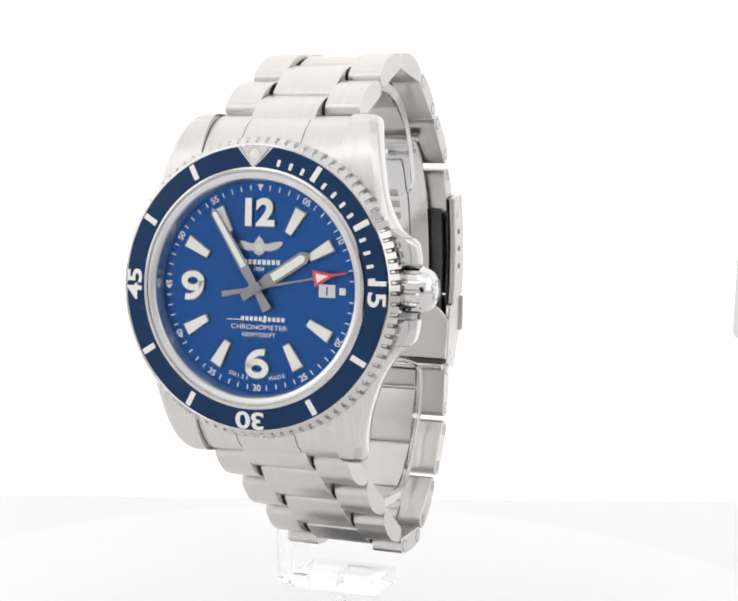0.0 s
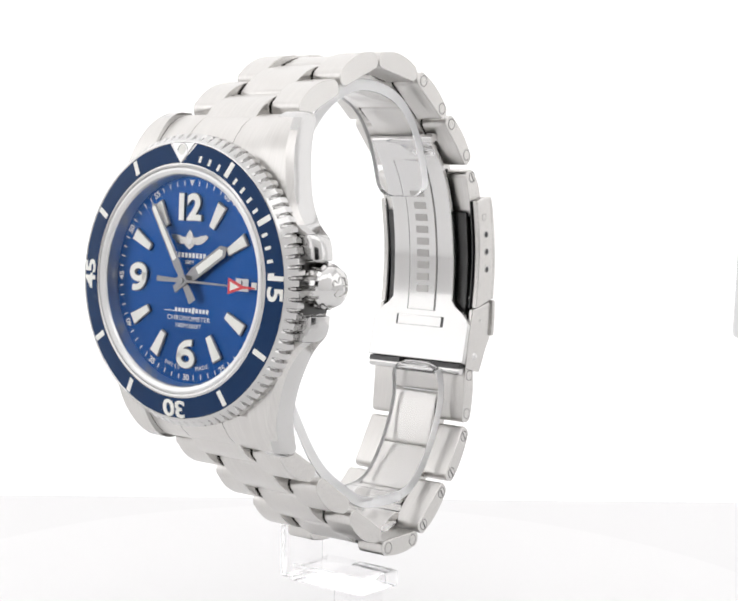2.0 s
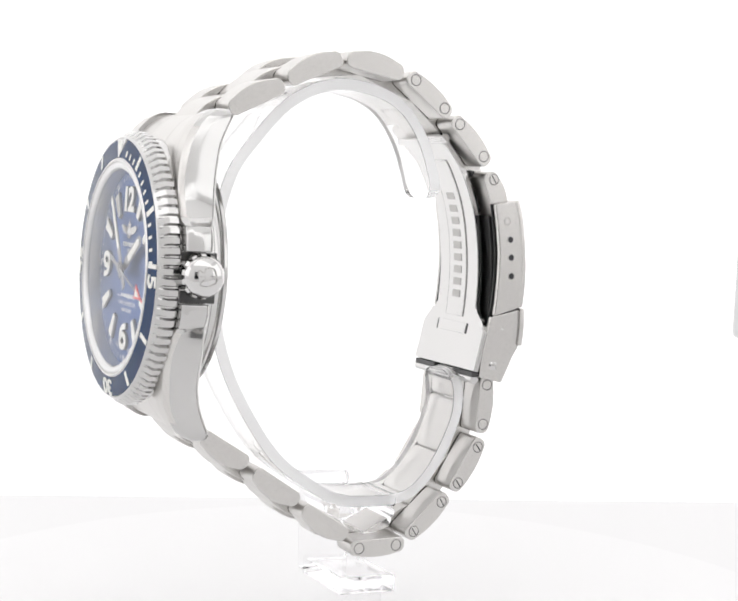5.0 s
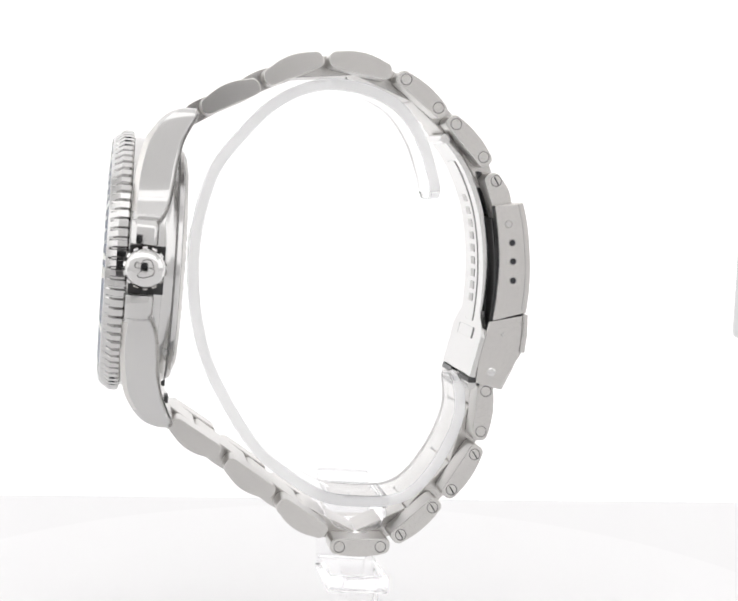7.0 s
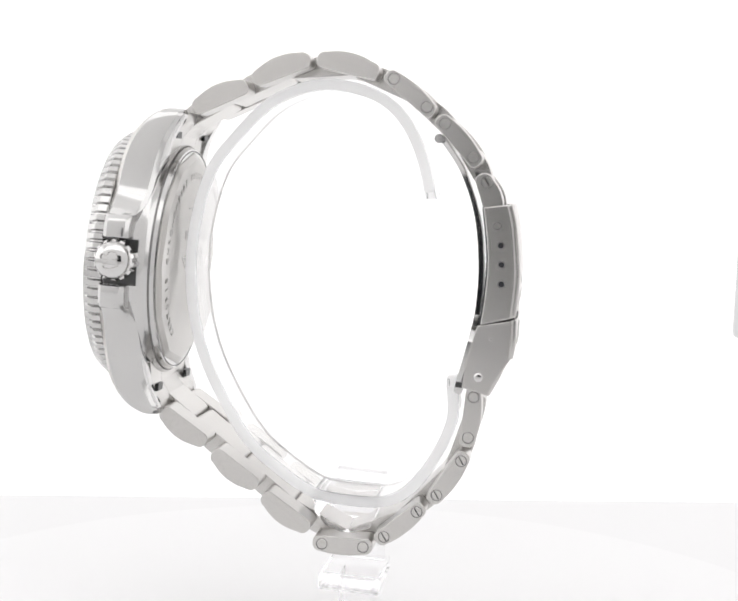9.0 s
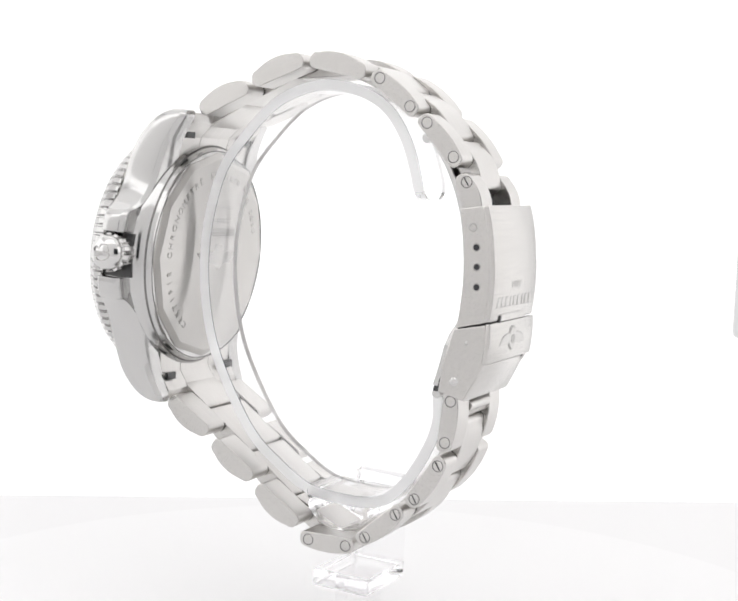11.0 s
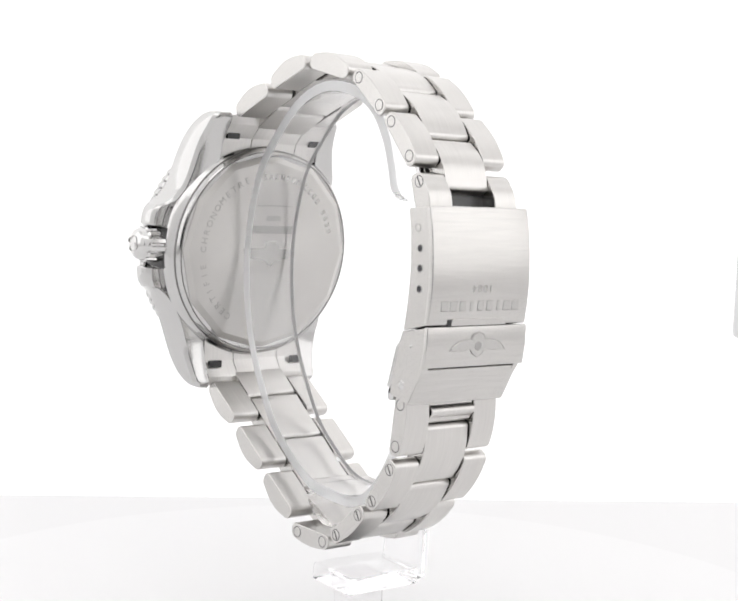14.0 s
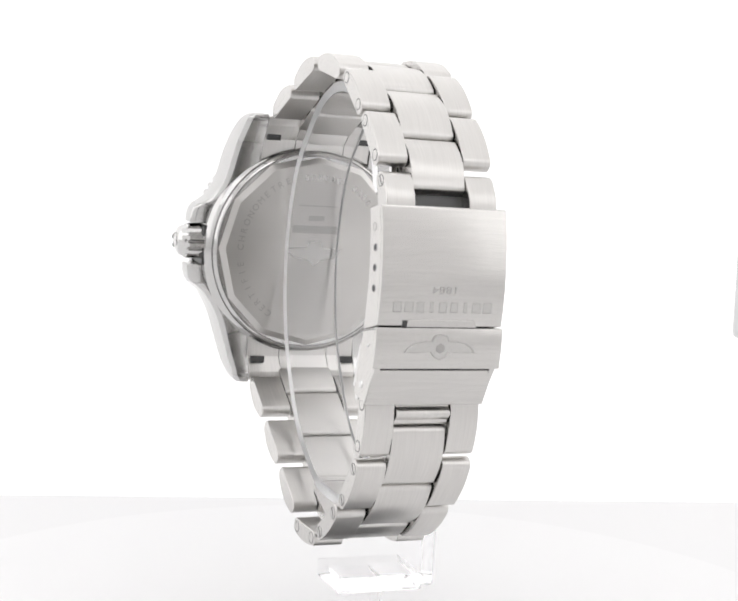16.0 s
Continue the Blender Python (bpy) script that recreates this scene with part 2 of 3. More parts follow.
LOW_RUN = [(y, f, b, w - d, v - d) for (y, f, b, w, v), d in zip(LOWER_LUG, (0.3, 0.4, 0.4, 0.4, 0.4, 0.3, 0.1))] + [(-11.5, -1.6, -7.7, 18.6, 18.0), (-9.4, -1.7, -7.3, 20.0, 19.4), (-8.2, -1.8, -6.9, 21.2, 20.6), (-7.4, -1.9, -6.5, 22.3, 21.7)]
PLAIN_RUN = [(y, f, b, w + 0.2, v - 0.2) for y, f, b, w, v in UPPER_LUG] + [(11.0, -2.0, -8.1, 18.8, 16.9), (7.5, -1.9, -8.0, 20.2, 19.3), (4.0, -1.9, -7.9, 20.9, 20.7), (0.0, -1.8, -7.8, 21.2, 21.2)] \
    + [(-4.0, -1.7, -7.7, 20.9, 20.7), (-7.5, -1.6, -7.6, 20.2, 19.3), (-11.0, -1.6, -7.7, 18.8, 16.9)] + [(y, f, b, w + 0.2, v - 0.2) for y, f, b, w, v in LOWER_LUG[::-1]]
case = wpart("case", moved(lathe([(0, -1.6), (20.3, -1.6), (20.8, -2.0), (20.8, -7.2), (20.65, -7.8), (20.2, -8.3), (19.6, -8.5), (0, -8.5)], 128), CENTRE), FLANK, "polished steel watch case with four lugs")
for sign, run_keys, words in ((1, TOP_RUN, "polished steel case side above the crown"), (1, LOW_RUN, "polished steel case side below the crown"), (-1, PLAIN_RUN, "polished steel case side without crown")):
    side = part("case_flank", loft(sign, run_keys, 11.0), FLANK, case, words)
    side.data.materials.append(BRUSHED)
    for face in side.data.polygons:
        face.material_index = int(face.normal.z > 0.6)
for keys in ([(7.85, -2.15, -6.55, 22.2, 21.8), (7.0, -2.15, -6.45, 22.9, 22.6), (5.6, -2.15, -6.4, 23.3, 23.0), (4.1, -2.15, -6.4, 23.4, 23.1)],
             [(-7.45, -1.95, -6.3, 22.2, 21.8), (-6.6, -1.95, -6.3, 22.9, 22.6), (-5.2, -1.95, -6.3, 23.3, 23.0), (-3.7, -1.95, -6.3, 23.4, 23.1)]):
    part("crown_guard", loft(1, keys, 19.0, 4), FLANK, case, "polished steel crown guard")
# dark plate painted in for the shade behind the crown
part("crown_recess_shade", prism([(-3.6, -2.2), (3.9, -2.2), (3.9, -7.6), (-3.6, -7.6)], 20.9, 21.45, 0.1), DARK, case, "dark plate for the shaded recess behind the crown")
part("caseback_ring", moved(lathe([(17.6, -10.2), (18.95, -10.2), (19.2, -10.05), (19.35, -9.75), (19.6, -9.2), (20.2, -8.6), (20.6, -8.1), (20.85, -7.4), (17.6, -7.4)], 128, True), CENTRE), FLANK, case, "polished steel ring round the caseback")


def twelve_sided(r, z):
    ring = []
    for k in range(96):
        a = 2 * math.pi * k / 96
        flat = math.pi / 12
        q = r * math.cos(flat) / math.cos((a % (2 * flat)) - flat)
        ring.append((q * math.sin(a), q * math.cos(a), z))
    return ring


def back_plate():
    bm = bmesh.new()
    rows = [[bm.verts.new(c) for c in ring] for ring in (twelve_sided(18.7, -10.0), twelve_sided(18.6, -10.35), twelve_sided(17.5, -10.85))]
    for r, z in ((15.5, -10.9), (12.0, -11.0), (8.0, -11.07), (4.0, -11.11)):
        rows.append([bm.verts.new((r * math.sin(2 * math.pi * k / 96), r * math.cos(2 * math.pi * k / 96), z)) for k in range(96)])
    for a, b in zip(rows, rows[1:]):
        for k in range(96):
            m = (k + 1) % 96
            bm.faces.new((a[k], a[m], b[m], b[k]))
    bm.faces.new(rows[-1])
    return moved(bm, CENTRE)


part("collar_groove", moved(lathe([(19.53, -9.44), (19.71, -9.16), (19.53, -9.0), (19.38, -9.3)], 128, True), CENTRE), GAP, case, "thin dark groove in the collar round the back")
part("ring_groove", moved(lathe([(18.72, -10.26), (18.9, -10.26), (18.9, -10.1), (18.72, -10.1)], 128, True), CENTRE), GAP, case, "thin dark groove round the caseback")
part("caseback", back_plate(), BACK, case, "twelve-sided satin steel caseback with fine engraving")
FLIP = mmpose(CX, 0, 0, 0, 180, 0)


def on_back(text, size, radius, angle, spacing=1.0):
    """Engraved letters round the back, read from behind."""
    for k, ch in enumerate(text):
        if ch != " ":
            a = angle + k * spacing
            m = FLIP @ radial(a) @ mmpose(0, radius, 10.94)
            part("engraved_letter", lettering(ch, size, m, 0.12), ETCH_EDGE, case)


on_back("CERTIFIE CHRONOMETRE", 1.2, 14.6, 214, 6.4)
for k in range(17):
    if k not in (7, 12):
        part("engraved_bar", moved(slab([(-0.36, -0.55), (0.36, -0.55), (0.36, 0.55), (-0.36, 0.55)], 10.9, 11.02), FLIP @ radial(350 + 5.2 * k) @ mmpose(0, 14.6, 0)), ETCH, case)
for w, y, h in ((9.5, 4.4, 1.5), (3.2, 6.6, 1.0), (7.5, 9.0, 0.25)):
    part("engraved_bar", bar(0, y, w, h, 11.05, 11.17, FLIP), ETCH_EDGE, case)
part("engraved_emblem", moved(slab([(-6, 0.6), (-1.6, 0.9), (-1.2, 2.2), (1.2, 2.2), (1.6, 0.9), (6, 0.6), (4, -1.2), (1.5, -1.5), (0, -2.8), (-1.5, -1.5), (-4, -1.2)], 11.05, 11.17), FLIP), ETCH, case)

# bezel with its coin edge
def coin_edge(teeth=88):
    bm = bmesh.new()
    rows = []
    for k in range(teeth):
        for f, lift in ((0.0, 0), (0.14, 1), (0.7, 1), (0.84, 0)):
            a = 2 * math.pi * (k + f) / teeth
            ro = 21.7 if lift else 21.15
            rt = 21.15 if lift else 20.8
            ring = [(20.3, -1.9), (ro - 0.25, -1.9), (ro, -1.65), (ro, -0.25), (rt, 0.5), (20.8, 1.05), (20.6, 1.36), (20.4, 1.42), (20.25, 1.3), (17.35, 1.74), (17.0, 1.93), (16.75, 1.88), (16.6, 0.1)]
            rows.append([bm.verts.new((CX + r * math.sin(a), r * math.cos(a), z)) for r, z in ring])
    n = len(rows)
    for k in range(n):
        a, b = rows[k], rows[(k + 1) % n]
        for i in range(len(a) - 1):
            bm.faces.new((a[i], a[i + 1], b[i + 1], b[i]))
    return bm


bezel = wpart("bezel", coin_edge(), FLANK, "steel dive bezel with coin edge")


def bezel_z(r):
    return 1.33 + (20.35 - r) * 0.15


def insert():
    """The blue ring, cut by the triangle at twelve."""
    bm = bmesh.new()
    n = 180
    rows = []
    for k in range(n + 1):
        s = k / n
        ring = []
        for r, z in ((20.3, 1.0), (20.25, bezel_z(20.25) + 0.02), (17.35, bezel_z(17.35) + 0.04), (17.3, 1.0)):
            gap = 0.6 + (r - 17.3) / 3.1 * 7.6
            a = radians(gap + s * (360 - 2 * gap))
            ring.append(bm.verts.new((CX + r * math.sin(a), r * math.cos(a), z)))
        rows.append(ring)
    for a, b in zip(rows, rows[1:]):
        for i in range(3):
            bm.faces.new((a[i], a[i + 1], b[i + 1], b[i]))
    bm.faces.new(rows[0]), bm.faces.new(rows[-1])
    return bm


part("bezel_insert", insert(), CERAMIC, bezel, "glossy dark blue ceramic bezel ring")


def mark(name, r0, r1, w, angle, material, parent, lift, h=0.1, m=CENTRE):
    z = lift + 0.02
    return part(name, moved(slab([(-w / 2, r0), (w / 2, r0), (w / 2, r1), (-w / 2, r1)], z, z + h, min(w, r1 - r0) * 0.2), m @ radial(angle)), material, parent)


def on_bezel(angle, r, lift):
    """A place on the sloping face of the bezel."""
    return CENTRE @ radial(angle) @ mmpose(0, r, bezel_z(r) + lift, -8.5)


def bezel_mark(name, r0, r1, w, angle):
    d = (r1 - r0) / 2
    outline = [(-w / 2, -d), (w / 2, -d), (w / 2, d), (-w / 2, d)]
    part(name, moved(slab(outline, 0, 0.14, min(w, r1 - r0) * 0.2), on_bezel(angle, (r0 + r1) / 2, -0.02)), LUME, bezel)


for k in range(1, 12):
    if k not in (3, 6, 9):
        bezel_mark("bezel_mark", 17.75, 20.1, 0.85, 30 * k)
for k in range(2, 15):
    if k % 5:
        bezel_mark("minute_mark", 17.75, 18.75, 0.5, 6 * k)
for text, a in (("15", 90), ("30", 180), ("45", 270)):
    part("bezel_numeral", lettering(text, 2.6, on_bezel(a, 18.92, 0.04), 0.2, 1.34, 0.97, 0.022), LUME, bezel, "raised white bezel numeral")
part("triangle", moved(slab([(-2.4, 1.45), (2.4, 1.45), (0.15, -1.5), (-0.15, -1.5)], -0.4, 0.12, 0.08), on_bezel(0, 18.9, 0.0)), POLISHED, bezel, "polished steel triangle at twelve")
part("pip", moved(lathe([(0, 2.5), (0.6, 2.45), (0.82, 2.3), (0.85, 2.0)], 32), CENTRE @ mmpose(0, 19.15, -0.72)), LUME, bezel, "round white luminous pip")
part("pip_ring", moved(lathe([(0.85, 2.0), (0.88, 2.4), (1.05, 2.4), (1.12, 2.0)], 32, True), CENTRE @ mmpose(0, 19.15, -0.72)), POLISHED, bezel)

# rehaut, dial and crystal
wpart("inner_ring", moved(lathe([(17.05, 1.5), (16.57, 1.83), (16.3, 1.86), (15.75, 1.65), (15.55, 1.3), (15.35, -0.7), (15.35, -1.2), (17.05, -1.2)], 128, True), CENTRE), SATIN, "sloped satin steel ring round the dial")
DZ = -0.75
dial = wpart("dial", moved(lathe([(0, DZ), (15.5, DZ), (15.5, DZ - 0.4), (0, DZ - 0.4)], 128), CENTRE), DIAL, "sunray blue watch dial")
for k in range(60):
    if k % 5:
        mark("minute_tick", 14.1, 14.85, 0.17, 6 * k, PRINT, dial, DZ, 0.02)
part("twelve_mark", moved(slab([(-0.5, 14.95), (0.5, 14.95), (0, 13.95)], DZ + 0.02, DZ + 0.05, 0), CENTRE), PRINT, dial)
for k in range(1, 12):
    if k != 3:
        turn = 6 * k * 5
        flip = 180 if 90 < turn < 270 and k in (5, 6, 7) else 0
        part("track_numeral", lettering("%02d" % (5 * k), 0.95, CENTRE @ radial(turn) @ mmpose(0, 14.45, DZ + 0.04, 0, 0, flip), 0.03, 1.05, 0.95, 0.02), PRINT, dial)


def index(angle):
    outer = [(-0.62, 9.1), (0.62, 9.1), (1.0, 13.2), (-1.0, 13.2)]
    inner = [(-0.5, 9.22), (0.5, 9.22), (0.86, 13.0), (-0.86, 13.0)]
    ob = part("hour_index", moved(slab(outer, DZ, DZ + 0.45, 0.08), CENTRE @ radial(angle)), HAND, dial, "tapered steel hour index with white fill")
    part("index_fill", moved(slab(inner, DZ + 0.46, DZ + 0.56, 0.05), CENTRE @ radial(angle)), LUME, dial)


for k in (1, 2, 4, 5, 7, 8, 10, 11):
    index(30 * k)
def round_six(grow, z0, z1, m):
    """A six drawn as a ring and a curled stem; grow widens the strokes."""
    bm = bmesh.new()
    oval = lambda rx, ry: [(rx * math.sin(2 * math.pi * k / 40), -0.72 + ry * math.cos(2 * math.pi * k / 40)) for k in range(40)]
    stem = curve_through([(-1.34, -0.75), (-1.3, 0.0), (-0.95, 0.85), (-0.2, 1.45), (0.65, 1.66), (1.2, 1.62)], 5)
    shapes = [(oval(1.8 + grow, 1.42 + grow), oval(0.88 - grow, 0.58 - grow), True), (offset(stem, 0.43 + grow), offset(stem, -0.43 - grow), False)]
    for a, b, closed in shapes:
        n = len(a)
        rows = [[bm.verts.new((*p, z)) for p in ring] for ring, z in ((a, z0), (a, z1), (b, z1), (b, z0))]
        for r in range(4):
            p, q = rows[r], rows[(r + 1) % 4]
            for k in range(n if closed else n - 1):
                j = (k + 1) % n
                bm.faces.new((p[k], p[j], q[j], q[k]))
        if not closed:
            bm.faces.new([row[0] for row in rows]), bm.faces.new([row[-1] for row in rows])
    return moved(bm, m)


part("hour_numeral_rim", lettering("12", 4.2, CENTRE @ mmpose(0.15, 10.95, DZ + 0.2), 0.4, 1.08, 0.92, 0.045), HAND, dial)
part("hour_numeral", lettering("12", 4.0, CENTRE @ mmpose(0.15, 10.95, DZ + 0.38), 0.2, 1.1, 0.92, 0.04), LUME, dial, "large white hour numeral twelve")
for name, m in (("six", mmpose(0.1, -10.9, 0)), ("nine", mmpose(-10.4, 0, 0, 0, 0, 180))):
    part("hour_numeral_rim", round_six(0.12, DZ, DZ + 0.38, CENTRE @ m), HAND, dial)
    part("hour_numeral", round_six(0.0, DZ + 0.3, DZ + 0.46, CENTRE @ m), LUME, dial, "large white hour numeral " + name)
part("date_window", bar(10.6, 0.0, 2.5, 1.85, DZ + 0.01, DZ + 0.05, CENTRE), PRINT, dial, "white date window showing one")
part("date_numeral", lettering("1", 1.25, CENTRE @ mmpose(10.6, 0, DZ + 0.08), 0.03), BLACK, dial)
part("date_bar", bar(13.0, 0.0, 0.95, 1.0, DZ + 0.01, DZ + 0.2, CENTRE), LUME, dial)
half_wing = [(3.75, 6.7), (3.6, 6.25), (3.0, 5.75), (2.2, 5.4), (1.5, 5.3), (1.0, 5.45), (0.75, 5.05), (0.35, 4.8)]
upper_wing = [(0.2, 7.3), (0.55, 7.0), (0.75, 6.5), (1.3, 6.45), (2.4, 6.75), (3.3, 6.85)]
wing = [(0, 7.75)] + upper_wing + half_wing + [(0, 4.6)] + [(-x, y) for x, y in half_wing[::-1]] + [(-x, y) for x, y in upper_wing[::-1]]
part("wing_badge", moved(lathe([(0, 0.34), (0.5, 0.32), (0.62, 0.2)], 24), CENTRE @ mmpose(0, 5.85, DZ)), SATIN, dial)
part("wing_emblem", moved(slab(wing, DZ + 0.01, DZ + 0.25, 0.06), CENTRE), ETCH, dial, "small steel winged emblem")
for x in [-2.95 + 0.74 * i for i in range(9)]:
    part("print_bar", bar(x, 3.75, 0.52, 0.72, DZ + 0.01, DZ + 0.04, CENTRE, 0.01), PRINT, dial)
part("year_print", lettering("1884", 0.6, CENTRE @ mmpose(0, 2.75, DZ + 0.03), 0.02, 1.1), PRINT, dial)
part("print_bar", bar(-3.9, -4.65, 2.2, 0.12, DZ + 0.01, DZ + 0.04, CENTRE, 0.01), PRINT, dial)
for i in range(10):
    part("print_bar", moved(bar(0, 0, 0.5, 0.62 if i not in (5,) else 0.95, DZ + 0.01, DZ + 0.04, None, 0.01), CENTRE @ mmpose(-2.5 + 0.71 * i, -4.45, 0, 0, 0, -14)), PRINT, dial)
part("dial_writing", lettering("CHRONOMETER", 0.7, CENTRE @ mmpose(0.15, -5.65, DZ + 0.03), 0.02, 1.15, 1.05), PRINT, dial)
part("dial_writing", lettering("1000M/3300FT", 0.62, CENTRE @ mmpose(0.15, -6.75, DZ + 0.03), 0.02, 1.0), PRINT, dial)
for text, a in (("SWISS", 193), ("MADE", 166)):
    for k, ch in enumerate(text):
        step = (k - (len(text) - 1) / 2) * 3.0
        part("dial_letter", lettering(ch, 0.6, CENTRE @ radial(a - step) @ mmpose(0, 13.15, DZ + 0.03, 0, 0, 180), 0.02), PRINT, dial)
glass = wpart("crystal", moved(lathe([(0, 1.46), (14.0, 1.42), (15.4, 1.36), (15.6, 1.2)], 96), CENTRE), GLASS, "clear domed sapphire crystal")
glass.visible_shadow = False

# handset
def hand_pose(angle, z):
    return SEAT @ Matrix.Translation(Vector((CX, 0, z)) * MM) @ radial(angle)


hour_hand = part("hour_hand", slab([(-0.6, -2.7), (0.6, -2.7), (0.55, 0), (0.95, 2.0), (0.95, 8.7), (0, 9.8), (-0.95, 8.7), (-0.95, 2.0), (-0.55, 0)], 0, 0.16, 0.05), HAND, watch, "brushed steel hour hand", hand_pose(57.3, DZ + 0.75))
part("hand_fill", slab([(-0.58, 2.9), (0.58, 2.9), (0.58, 8.4), (0, 8.9), (-0.58, 8.4)], 0.17, 0.22, 0.02), LUME, hour_hand)
minute_hand = part("minute_hand", slab([(-0.75, -3.6), (0.75, -3.6), (0.5, 0), (0.72, 3), (0.62, 12.6), (0, 13.4), (-0.62, 12.6), (-0.72, 3), (-0.5, 0)], 0, 0.16, 0.05), HAND, watch, "brushed steel minute hand", hand_pose(328, DZ + 1.1))
part("hand_fill", slab([(-0.42, 3.6), (0.42, 3.6), (0.36, 12.5), (0, 12.8), (-0.36, 12.5)], 0.17, 0.22, 0.02), LUME, minute_hand)
second_hand = part("second_hand", slab([(-0.42, -5.2), (0.42, -5.2), (0.3, -1.2), (0.75, -0.6), (0.75, 0.6), (0.2, 1.0), (0.12, 9.4), (-0.12, 9.4), (-0.2, 1.0), (-0.75, 0.6), (-0.75, -0.6), (-0.3, -1.2)], 0, 0.14, 0.03), HAND, watch, "thin second hand with red triangle", hand_pose(79, DZ + 1.5))
part("hand_tip", slab([(-1.2, 9.3), (1.2, 9.3), (0.2, 12.2), (0.1, 14.4), (-0.1, 14.4), (-0.2, 12.2)], -0.02, 0.16, 0.03), RED, second_hand, "red triangle")
part("hand_fill", slab([(-0.68, 9.75), (0.68, 9.75), (0, 11.6)], 0.17, 0.22, 0.02), LUME, second_hand)
part("hand_cap", lathe([(0, 0.35), (0.4, 0.33), (0.5, 0.2), (0.5, 0)], 24), HAND, second_hand)

# crown
def crown_shape():
    bm = bmesh.new()
    rows = []
    n = 14
    for k in range(n):
        for f, lift in ((0, 0), (0.12, 1), (0.6, 1), (0.74, 0)):
            a = 2 * math.pi * (k + f) / n
            ro = 3.35 if lift else 3.0
            ring = [(2.2, 20.4), (2.2, 21.0), (ro - 0.3, 21.1), (ro, 21.4), (ro, 24.3), (3.05, 24.7), (2.95, 25.15), (2.7, 25.6), (2.2, 26.0), (1.5, 26.27), (0.8, 26.4), (0.25, 26.44)]
            rows.append([bm.verts.new((x, r * math.sin(a), r * math.cos(a))) for r, x in ring])
    m = len(rows)
    for k in range(m):
        a, b = rows[k], rows[(k + 1) % m]
        for i in range(len(a) - 1):
            bm.faces.new((a[i], a[i + 1], b[i + 1], b[i]))
    bm.faces.new([r[-1] for r in rows])
    return bm


crown = wpart("crown", moved(crown_shape(), mmpose(CX - 0.7, 0.55, -4.6)), POLISHED, "polished fluted steel screw-down crown")
for pts in ([(-1.2, -1.7), (-0.1, -1.9), (0.2, -0.2), (-1.4, 1.6), (-1.9, 0.3)], [(0.4, -1.8), (1.9, -1.1), (1.9, 0.4), (0.9, 0.9), (1.4, 1.9), (0.2, 2.0)]):
    loop = curve_through(pts + pts[:1], 5)
    path = band(loop, -0.08, 0.08)
    part("crown_emblem", moved(prism([(y * 0.72, z * 0.72) for y, z in path], 26.0, 26.43, 0), mmpose(CX - 0.7, 0.55, -4.6)), ETCH, crown)
part("crown_tube", moved(lathe([(2.9, -1.2), (2.9, 1.2)], 32), mmpose(CX + 20.6, 0.55, -4.6, 0, 90, 0)), DARK, crown)

# ---- bracelet ----
# outer links as (start, end, half width), counted from the upper lugs round to the clasp, and from the lower lugs back up
UPPER = [((25.91, -12.04), (30.71, -21.04), 11.0), ((31.54, -21.74), (35.94, -31.04), 10.75), ((35.99, -32.18), (34.49, -42.68), 10.4), ((34.49, -43.85), (28.49, -52.25), 10.0), ((28.15, -53.05), (20.85, -60.45), 9.9)]
LOWER = [((-25.3, -10.6), (-30.2, -18.8), 11.0), ((-31.5, -20.0), (-36.6, -28.2), 10.75), ((-37.9, -29.2), (-42.9, -37.6), 10.5),
         ((-45.0, -38.5), (-44.6, -48.7), 10.4), ((-43.6, -49.3), (-36.5, -56.7), 10.3), ((-35.8, -57.8), (-26.8, -62.9), 10.2), ((-25.8, -62.8), (-15.7, -63.2), 10.1)]


def link_outline(a, b, side, thick, bulge=0.9, end=1.0):
    """Side view of a link from a to b: flat inside, arched outside, round ends."""
    a, b = Vector(a), Vector(b)
    d = (b - a).normalized()
    length = (b - a).length
    n = Vector((-d.y, d.x)) * side
    h = thick / 2
    pts = []
    for cx, cy, r, start in ((end * 0.8, -h + end * 0.8, end * 0.8, 180), (length - end * 0.8, -h + end * 0.8, end * 0.8, 270), (length - end, h * 0.9 - end, end, 0)):
        for k in range(6):
            w = radians(start + 90 * k / 5)
            pts.append((cx + r * math.cos(w), cy + r * math.sin(w)))
    for k in range(1, 10):
        s = 1 - k / 10
        pts.append((end + (length - 2 * end) * s, h * 0.9 + bulge * (1 - (2 * s - 1) ** 2)))
    for k in range(6):
        w = radians(90 + 90 * k / 5)
        pts.append((end + end * math.cos(w), h * 0.9 - end + end * math.sin(w)))
    return [tuple(a + d * x + n * y) for x, y in pts]


def outward(a, b):
    d = Vector(b) - Vector(a)
    n = Vector((-d.y, d.x))
    away = (Vector(a) + Vector(b)) / 2 - Vector((-5, -35))
    return 1 if n.dot(away) > 0 else -1


